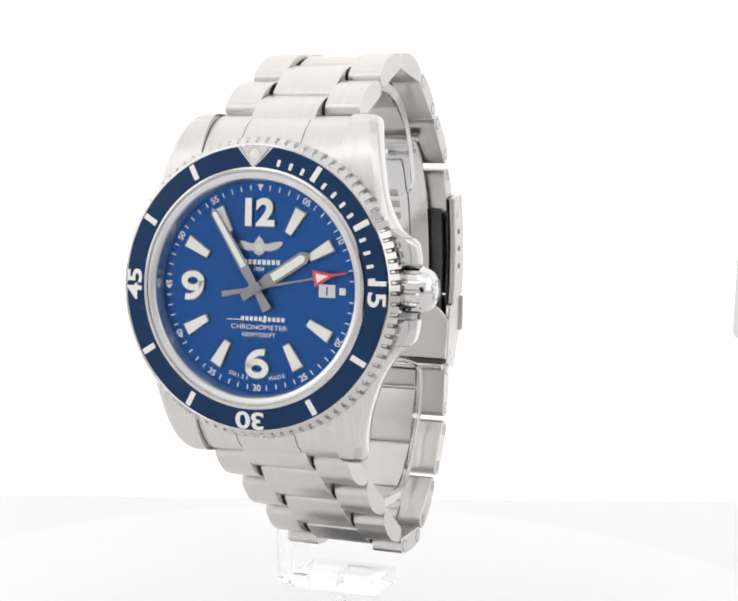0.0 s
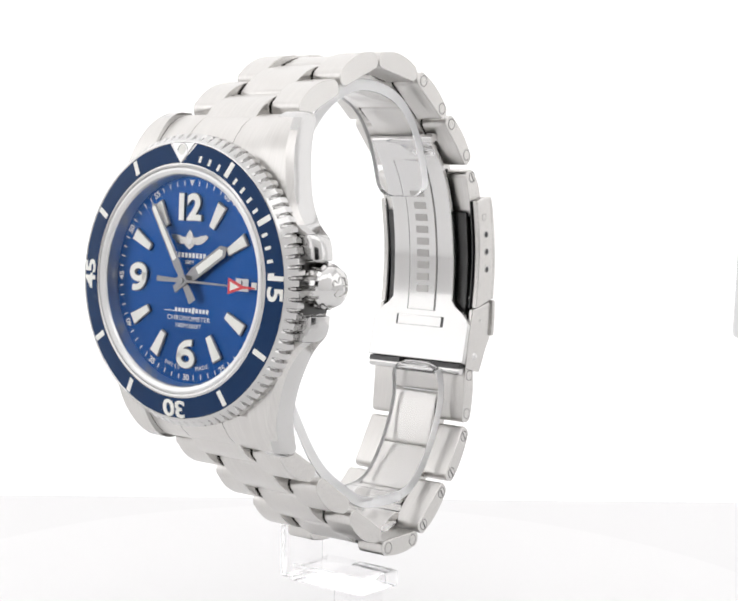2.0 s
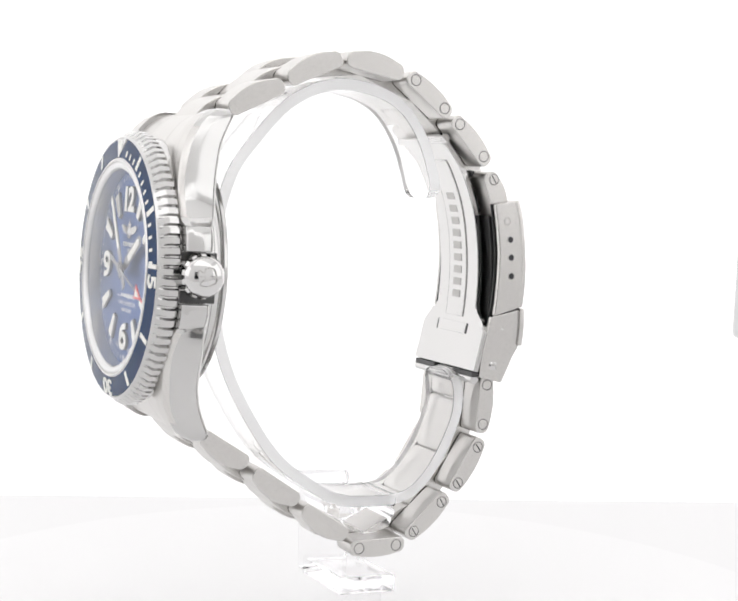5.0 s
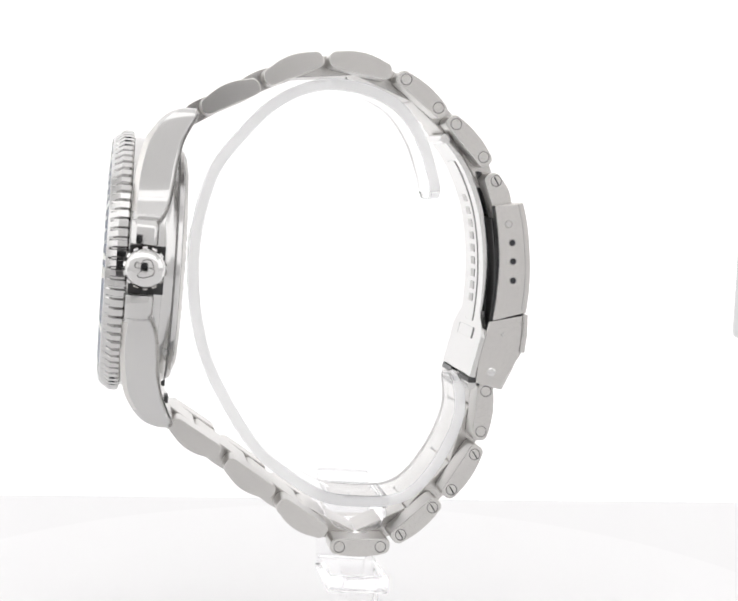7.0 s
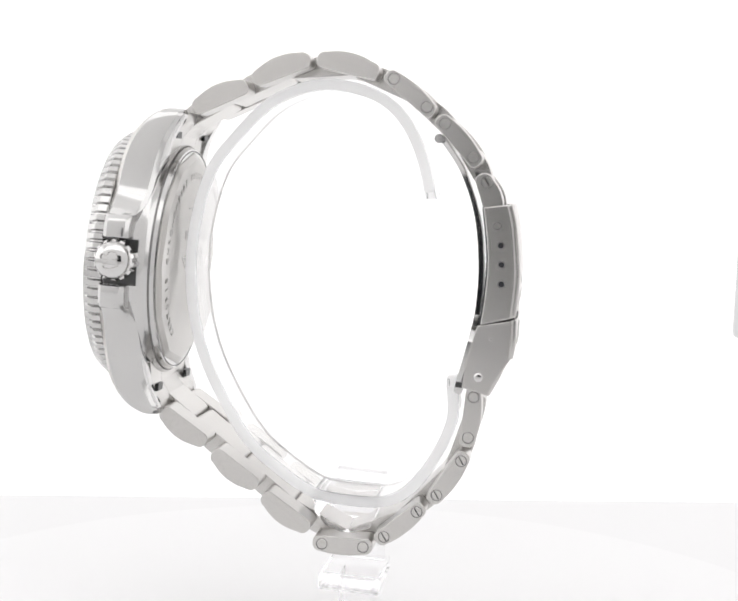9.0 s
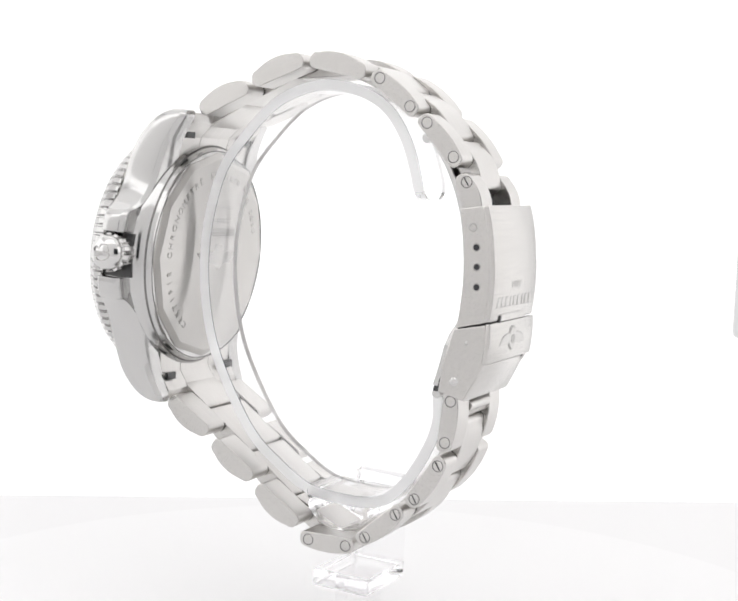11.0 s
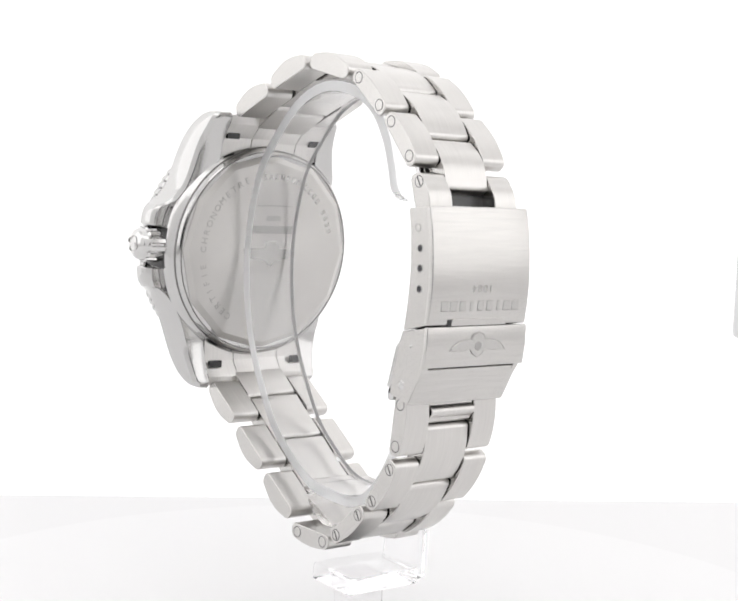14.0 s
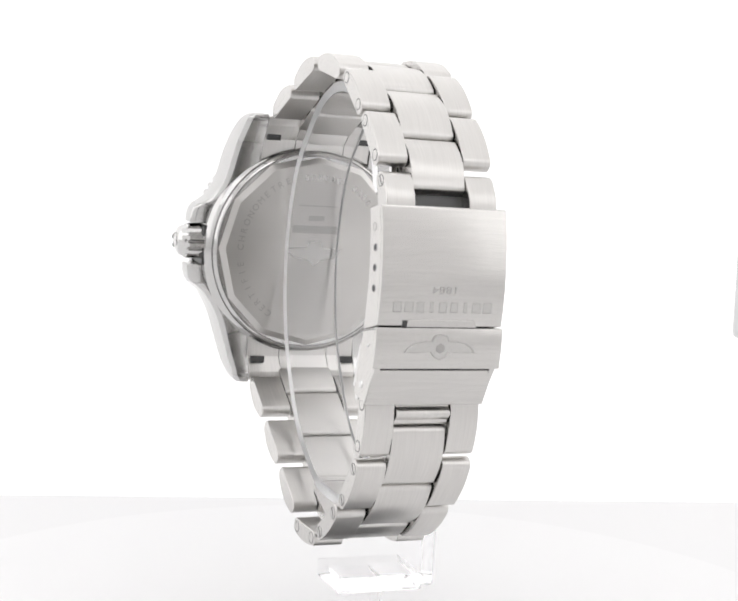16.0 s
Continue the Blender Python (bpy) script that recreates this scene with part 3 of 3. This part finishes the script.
def pin(y, z, x, sign, slotted, parent):
    bm = lathe([(0, 0.06), (0.78, 0.06), (0.86, 0.0), (0.86, -0.4)], 24)
    part("pin", moved(bm, mmpose(x, y, z, 0, 90 * sign, 0)), SIDE, parent, "round steel pin head")
    part("pin_gap", moved(lathe([(0.86, 0.03), (0.98, 0.03), (0.98, -0.1), (0.86, -0.1)], 24, True), mmpose(x, y, z, 0, 90 * sign, 0)), GAP, parent)
    if slotted:
        part("pin_slot", moved(prism([(-0.75, -0.1), (0.75, -0.1), (0.75, 0.1), (-0.75, 0.1)], -0.02, 0.03, 0), mmpose(x + sign * 0.06, y, z, 35, 0, 0)), DARK, parent)


def outer_pair(a, b, half, pins, slotted, thick=2.8):
    side = outward(a, b)
    c = mid_x((a[1] + b[1]) / 2)
    d = (Vector(b) - Vector(a)).normalized()
    for sign in (1, -1):
        x0, x1 = c + sign * half * 0.49, c + sign * half
        ob = wpart("outer_link", prism(link_outline(a, b, side, thick if pins else 3.0, 0.45 if pins else 0.72, 1.2 if pins else 1.38), min(x0, x1), max(x0, x1), 0.16, 2, 40), BRUSHED, "brushed steel outer bracelet link")
        if pins:
            for p, s in ((Vector(a) + d * 1.6, slotted), (Vector(b) - d * 1.6, slotted)):
                pin(p.x, p.y, x1, sign, s, ob)


def middle(a, b, half, thick=2.7):
    side = outward(a, b)
    c = mid_x((a[1] + b[1]) / 2)
    wpart("middle_link", prism(link_outline(a, b, side, thick, 0.85), c - half * 0.47, c + half * 0.47, 0.14, 2, 40), BRUSHED, "brushed steel middle bracelet link")


def centre_of(link):
    return tuple((p + q) / 2 for p, q in zip(link[0], link[1]))


def run(links, first, last, pinned):
    for i, (a, b, half) in enumerate(links):
        outer_pair(a, b, half, i >= pinned, i in SLOTTED[len(links)])
    stops = [first] + [centre_of(k) for k in links] + [last]
    for p, q in zip(stops, stops[1:]):
        d = (Vector(q) - Vector(p)).normalized() * 0.12
        half = links[min(stops.index(p), len(links) - 1)][2]
        middle(tuple(Vector(p) + d), tuple(Vector(q) - d), half)


SLOTTED = {5: (), 7: (4, 5)}
run(UPPER, (22.9, -8.2), (16.6, -62.3), 3)
run(LOWER, (-22.6, -7.2), (-16.4, -63.0), 3)
outer_pair((19.5, -61.0), (11.5, -64.2), 9.6, False, False, 2.9)
for sign in (1, -1):
    pin(18.2, -61.9, mid_x(-62) + sign * 9.6, sign, True, bpy.data.objects["outer_link"])

# end links between the lugs
for sign, tip in ((1, -0.0), (-1, 0.9)):
    shape = [(16.5, -3.0), (19.5, -3.6), (21.5, -4.8), (23.3, -6.3), (24.6, -8.0), (25.3, -10.0), (25.2, -11.6), (23.6, -11.4), (21.0, -9.2), (16.5, -8.4)]
    outline = [(sign * y, z + tip * (y - 16.5) / 9) for y, z in shape]
    for x0, x1 in ((-10.35, -4.65), (-4.58, 4.98), (5.05, 11.55)):
        wpart("end_link", prism(outline, x0, x1, 0.12, 2), BRUSHED, "brushed steel end link between the lugs")
    for x in (-9.2, 9.2):
        # the slot's inner shade is drawn as a dark bar, slightly proud
        part("spring_bar_slot", bar(CX + x, sign * 21.4, 2.7, 1.25, -9.95, -9.3), DARK, bpy.data.objects["end_link"])

# ---- folding clasp ----
CC = mid_x(-66) + 0.3


cover_out = curve_through([(15.0, -66.5), (11.0, -67.7), (4.7, -68.7), (0.0, -68.9), (-3.6, -68.7)], 5)
cover_in = curve_through([(14.0, -61.8), (9.1, -62.8), (4.4, -63.4), (-1.2, -63.4), (-5.2, -63.1)], 5)
cover = wpart("clasp_cover", prism(band(cover_out, 0, -1.1), CC - 10.75, CC + 10.75, 0.25, 3, 40), SIDE, "satin steel clasp cover with engraved bars")
for sign in (1, -1):
    x0, x1 = sorted((CC + sign * 9.6, CC + sign * 10.7))
    part("cover_side", prism(offset(cover_out, -0.35) + cover_in[::-1], x0, x1, 0.18, 2, 40), SIDE, cover, "satin clasp side with adjustment holes")
    for i, (y, z) in enumerate(((11.2, -64.3), (8.1, -65.2), (5.0, -65.6), (1.8, -65.9))):
        disc = moved(lathe([(0, 0.03), (0.5, 0.03), (0.55, -0.2)], 20), mmpose(CC + sign * 10.7, y, z, 0, 90 * sign, 0))
        # holes are flat discs, black ones with the inner shade as colour
        part("adjustment_hole", disc, SIDE if i == 0 else BLACK, cover)
        part("hole_edge", moved(lathe([(0.5, 0.045), (0.66, 0.045), (0.68, -0.1), (0.5, -0.1)], 20, True), mmpose(CC + sign * 10.7, y, z, 0, 90 * sign, 0)), ETCH_EDGE, cover)
    # thin dark plate carries the shade inside the clasp wall
    part("clasp_inner_shade", prism(offset(cover_in, -0.3) + offset(cover_out, -1.4)[::-1], CC + sign * 9.3 - 0.1, CC + sign * 9.3 + 0.1, 0), DARK, cover, "inner clasp plate, dark for the shade there")
UNDER = mmpose(CC, 0, 0, 0, 180, 0)
part("thumb_lip", moved(slab([(-6.2, -3.7), (6.2, -3.7), (5.7, -2.5), (-5.7, -2.5)], 68.4, 68.95, 0.1), UNDER), SIDE, cover, "satin lip of the clasp cover")
# dark bar for the shadow at the lip's corner
part("lip_notch_shade", bar(-6.3, -3.2, 0.7, 1.1, 68.3, 68.98, UNDER), DARK, cover)
for i in range(9):
    part("engraved_bar", bar(-7.8 + 1.95 * i, -0.5, (1.25, 1.35, 1.15, 0.4, 1.2, 1.1, 0.4, 1.35, 1.4)[i], 1.5, 68.8, 68.96, UNDER), ETCH, cover)
    # larger dark plate below each bar paints a shadow rim
    part("bar_edge_shade", bar(-7.8 + 1.95 * i, -0.5, (1.25, 1.35, 1.15, 0.4, 1.2, 1.1, 0.4, 1.35, 1.4)[i] + 0.2, 1.7, 68.8, 68.915, UNDER), ETCH_EDGE, cover)
part("engraved_year", lettering("1884", 1.15, UNDER @ mmpose(0, 2.2, 68.8, 0, 0, 180), 0.2, 1.3, 1.1), ETCH_EDGE, cover)
latch_out = [(-3.75, -69.0), (-7.0, -69.2), (-10.3, -69.0)]
latch = wpart("safety_latch", prism(band(latch_out, 0, -0.9), CC - 10.95, CC + 10.95, 0.22, 3, 40), SIDE, "satin steel safety latch with winged emblem")
half_emblem = [(1.0, 2.2), (1.4, 1.2), (2.4, 1.3), (4.2, 0.9), (5.3, 0.1), (5.9, -0.9), (3.2, -0.9), (1.5, -0.7), (0.9, -1.6)]
emblem = [(x, y * 0.8) for x, y in [(0, 2.6)] + half_emblem + [(0, -2.2)] + [(-x, y) for x, y in half_emblem[::-1]]]
part("latch_emblem", moved(slab(emblem, 69.0, 69.32, 0.04), UNDER @ mmpose(0, -6.9, 0.0)), ETCH, latch, "raised winged emblem")
# shadow rim of the emblem, painted as a darker plate beneath it
part("emblem_edge_shade", moved(slab([(x * 1.03 + 0.12 * (1 if x > 0 else -1 if x < 0 else 0), (y - 0.0) * 1.08) for x, y in emblem], 68.9, 69.26, 0.02), UNDER @ mmpose(0, -6.9, 0.0)), ETCH_EDGE, latch)
part("emblem_core", moved(lathe([(0, 69.4), (0.75, 69.4), (0.85, 69.3), (0.85, 69.0)], 6), UNDER @ mmpose(0, -6.9, 0.0)), ETCH_EDGE, latch)
flap_out = [(-10.7, -68.2), (-13.5, -67.2), (-16.9, -65.7)]
flap = wpart("latch_flap", prism(band(flap_out, 0, -0.9), CC - 10.3, CC + 10.3, 0.22, 3, 40), SIDE, "sloped satin steel flap of the clasp")
for sign in (1, -1):
    x0, x1 = sorted((CC + sign * 9.5, CC + sign * 10.45))
    part("latch_side", prism([(-3.9, -68.7), (-5.4, -62.6), (-11.6, -61.3), (-15.9, -61.0), (-16.8, -65.4), (-13.4, -66.9), (-10.6, -68.5)], x0, x1, 0.18, 2), SIDE, latch)
    for y, z, r in ((-13.9, -63.6, 0.75), (-7.4, -65.0, 0.3)):
        part("latch_rivet", moved(lathe([(0, 0.18), (r * 0.7, 0.14), (r, 0)], 20), mmpose(CC + sign * 10.45, y, z, 0, 90 * sign, 0)), POLISHED, latch)

BC = mid_x(-60)
blade_path = curve_through([(24.2, -54.0), (19.5, -57.6), (12.5, -60.6), (4.0, -62.1), (-4.0, -62.2), (-10.0, -61.4), (-15.0, -60.4)], 6)


def ribbon(path, width, d0, d1):
    """A bent strip whose half width follows its length."""
    bm = bmesh.new()
    rows = []
    for (y0, z0), (y1, z1) in zip(offset(path, d0), offset(path, d1)):
        w = width(y0)
        rows.append([bm.verts.new(c) for c in ((BC - w, y0, z0), (BC + w, y0, z0), (BC + w, y1, z1), (BC - w, y1, z1))])
    for a, b in zip(rows, rows[1:]):
        for k in range(4):
            m = (k + 1) % 4
            bm.faces.new((a[k], a[m], b[m], b[k]))
    bm.faces.new(rows[0]), bm.faces.new(rows[-1])
    bmesh.ops.recalc_face_normals(bm, faces=bm.faces)
    soften(bm, 0.12, 2, 40)
    return bm


blade = wpart("clasp_blade", ribbon(blade_path, lambda y: float(np.interp(y, [-15, -8.0, -6.2, -4.5, 19, 25], [10.6, 10.6, 9.2, 6.6, 6.3, 5.8])), -0.45, 0.45), POLISHED, "polished steel folding clasp blade")
# dark strip shows as a shaded outline along the rib
part("rib_groove", ribbon(blade_path[4:-10], lambda y: 3.12, -0.54, -0.3), GAP, blade)
# dark band drawn as the shaded line round the slot
part("slot_groove", ribbon(blade_path[-10:-7], lambda y: 5.2, -0.56, -0.3), DARK, blade)
part("blade_rib", ribbon(blade_path[4:-10], lambda y: 2.9, -0.62, -0.3), POLISHED, blade, "raised middle rib of the blade")
part("blade_slot", ribbon(blade_path[-10:-7], lambda y: 4.8, -0.6, -0.3), POLISHED, blade)
for i in range(9):
    y = 15.0 - i * 2.15
    k = min(range(len(blade_path)), key=lambda j: abs(blade_path[j][0] - y))
    z = float(np.interp(-y, [-p[0] for p in blade_path], [p[1] for p in blade_path]))
    slope = math.degrees(math.atan2(blade_path[min(k + 1, len(blade_path) - 1)][1] - blade_path[max(k - 1, 0)][1], blade_path[min(k + 1, len(blade_path) - 1)][0] - blade_path[max(k - 1, 0)][0]))
    part("engraved_bar", moved(bar(0, 0, 2.6, 1.3, 0.0, 0.05), mmpose(BC, y, z + 0.65, slope + 180 if abs(slope) > 90 else slope, 0, 0)), ETCH_EDGE, blade)
under_path = curve_through([(12.0, -62.3), (4.0, -63.6), (-3.0, -63.7), (-9.0, -63.2)], 5)
# shade and dark reflections between the blades are in this colour
wpart("outer_blade", ribbon(under_path, lambda y: 8.6, -0.4, 0.4), DARK, "outer folding blade, its shade put into the dark colour")
# plate added to close the see-through gap; kept dark
wpart("inner_plate", prism([(12.5, -62.9), (19.6, -60.3), (19.6, -59.5), (12.5, -62.0)], -5.2, 5.6, 0.1), DARK, "dark inner plate under the clasp cover")
wpart("clasp_hinge", moved(lathe([(0, -10.0), (0.75, -10.0), (0.75, 10.0), (0, 10.0)], 20), mmpose(BC, -16.4, -60.5, 0, 90, 0)), POLISHED, "round steel hinge bar")
# dark bars stand for the shaded gaps beside the hinge
for x0, x1 in ((-9.9, -3.0), (3.4, 10.3)):
    wpart("hinge_gap_shade", prism([(-16.0, -59.85), (-15.1, -60.0), (-15.1, -61.3), (-16.0, -61.1)], x0, x1, 0.08), DARK, "dark bar painted as the shaded gap at the clasp hinge")
wpart("blade_hinge", moved(lathe([(0, -7.0), (0.8, -7.0), (0.8, 7.0), (0, 7.0)], 20), mmpose(BC, 24.6, -53.2, 0, 90, 0)), POLISHED, "round steel hinge bar")

# ---- the clear display stand ----
POST_ACRYLIC = clear("clear_acrylic_post", 1.06, (0.97, 0.965, 0.97), 0.1)
stand = thing("display_stand", "clear acrylic watch stand with a curved strip", "display stand")
strip_path = curve_through([(-15.3, -58.9), (-22.0, -59.8), (-29.5, -57.2), (-35.2, -53.3), (-37.5, -49.2), (-37.9, -43.0), (-37.3, -37.3), (-34.1, -31.2), (-29.5, -25.2), (-21.0, -19.1), (-13.0, -15.2), (-3.3, -13.0), (6.3, -12.9), (15.9, -15.0), (22.4, -19.2), (28.0, -24.2), (31.2, -30.0), (32.0, -35.4), (31.0, -41.4), (28.4, -45.9), (23.8, -49.4), (18.0, -51.8), (14.3, -52.6)], 4)
BC = 1.5


def strip_shape():
    path = strip_path
    # closer stations near both ends
    path = curve_through(path[:3], 3)[:-1] + path[2:-2] + curve_through(path[-3:], 3)[1:]
    ins, outs = offset(path, -0.95), offset(path, 0.95)
    gone = [0.0]
    for p, q in zip(path, path[1:]):
        gone.append(gone[-1] + math.dist(p, q))
    bm = bmesh.new()
    rows = []
    for (y0, z0), (y1, z1), g in zip(ins, outs, gone):
        e = min(g, gone[-1] - g)
        w = 5.1 if e >= 3 else 2.1 + math.sqrt(max(9 - (3 - e) ** 2, 0.01))
        rows.append([bm.verts.new(c) for c in ((BC - w, y0, z0), (BC + w, y0, z0), (BC + w, y1, z1), (BC - w, y1, z1))])
    for a, b in zip(rows, rows[1:]):
        for k in range(4):
            m = (k + 1) % 4
            bm.faces.new((a[k], a[m], b[m], b[k]))
    bm.faces.new(rows[0]), bm.faces.new(rows[-1])
    bmesh.ops.recalc_face_normals(bm, faces=bm.faces)
    soften(bm, 0.25, 2, 50)
    return bm


strip = part("strip", strip_shape(), ACRYLIC, stand, "curved clear acrylic strip", SEAT)
strip.data.materials.append(FROST)
for face in strip.data.polygons:
    face.material_index = int(abs(face.normal.x) > 0.8)
block_shape = [(-34.8, -37.2), (-34.8, -48.6), (-36.6, -48.4), (-36.8, -48.0), (-37.4, -48.4), (-38.8, -48.3), (-39.0, -47.9), (-41.0, -47.6), (-42.3, -44.8), (-42.4, -42.5), (-41.4, -39.9), (-39.2, -38.2), (-39.0, -37.9), (-37.4, -37.6), (-36.8, -37.9), (-36.6, -37.5)]
block = part("block", prism([(-37.3 + (y + 34.8) * 0.8, z) for y, z in block_shape], -6.8, 7.0, 0.15, 2, 20), BASE_ACRYLIC, stand, "grooved clear acrylic block", SEAT)
upright = part("upright", prism([(-36.0, -38.6), (-36.0, -48.0), (-54.0, -48.8), (-54.0, -39.8)], -12.7, -9.9, 0.6, 3), BASE_ACRYLIC, stand, "clear acrylic upright", SEAT)
plate = part("plate", prism([(-51.2, -39.4), (-51.2, -50.0), (-54.2, -50.0), (-54.2, -39.4)], -9.8, 5.9, 0.4, 2), BASE_ACRYLIC, stand, "clear acrylic plate", SEAT)
post_top = -23.65 + EYE_HEIGHT - 54.2
post = part("post", moved(prism([(-3.1, 1.2), (3.1, 1.2), (3.1, post_top), (-3.1, post_top)], -3.1, 3.1, 0.4, 2), mmpose(0, 0, 0)), POST_ACRYLIC, stand, "square clear acrylic post")
foot = part("foot", prism([(-14, 0.2), (14, 0.2), (14, 2.4), (-14, 2.4)], -14, 14, 0.5, 2), BASE_ACRYLIC, stand, "flat clear acrylic foot")
for ob in (strip, block, upright, plate, post, foot):
    ob.visible_shadow = False

pole = tagged(part("tent_pole", moved(lathe([(0, 0), (4.5, 0), (5, 0.8), (5, 300), (0, 300)], 24), mmpose(95.5, 108, 44, 0, 0, 0)), POLE, None), "grey fabric-covered pole hanging in the tent corner", "tent pole")
turntable = tagged(part("turntable", lathe([(0, 0.2), (98, 0.2), (99, -0.4), (99, -0.8)], 128), TABLE, None), "round matt white turntable disc under the stand", "turntable")
part("rim", lathe([(99.05, -0.3), (99.9, -0.35), (100.2, -0.6), (100.2, -0.9), (99.05, -0.9)], 128, True), GROUND, turntable, "thin rim of the turntable")


def motions():
    """The turntable carries stand and watch round; the hands run."""
    rows = [(t, pose(0, 0, 0, 0, 0, turned(t))) for t in range(0, 17)]
    for ob in (watch, stand, turntable):
        walk(ob, rows)
    walk(second_hand, [(t, hand_pose(79 + 6 * t, DZ + 1.5)) for t in range(0, 17, 2)])
    walk(minute_hand, [(t, hand_pose(328 + 0.1 * t, DZ + 1.1)) for t in (0, 16)])


motions()
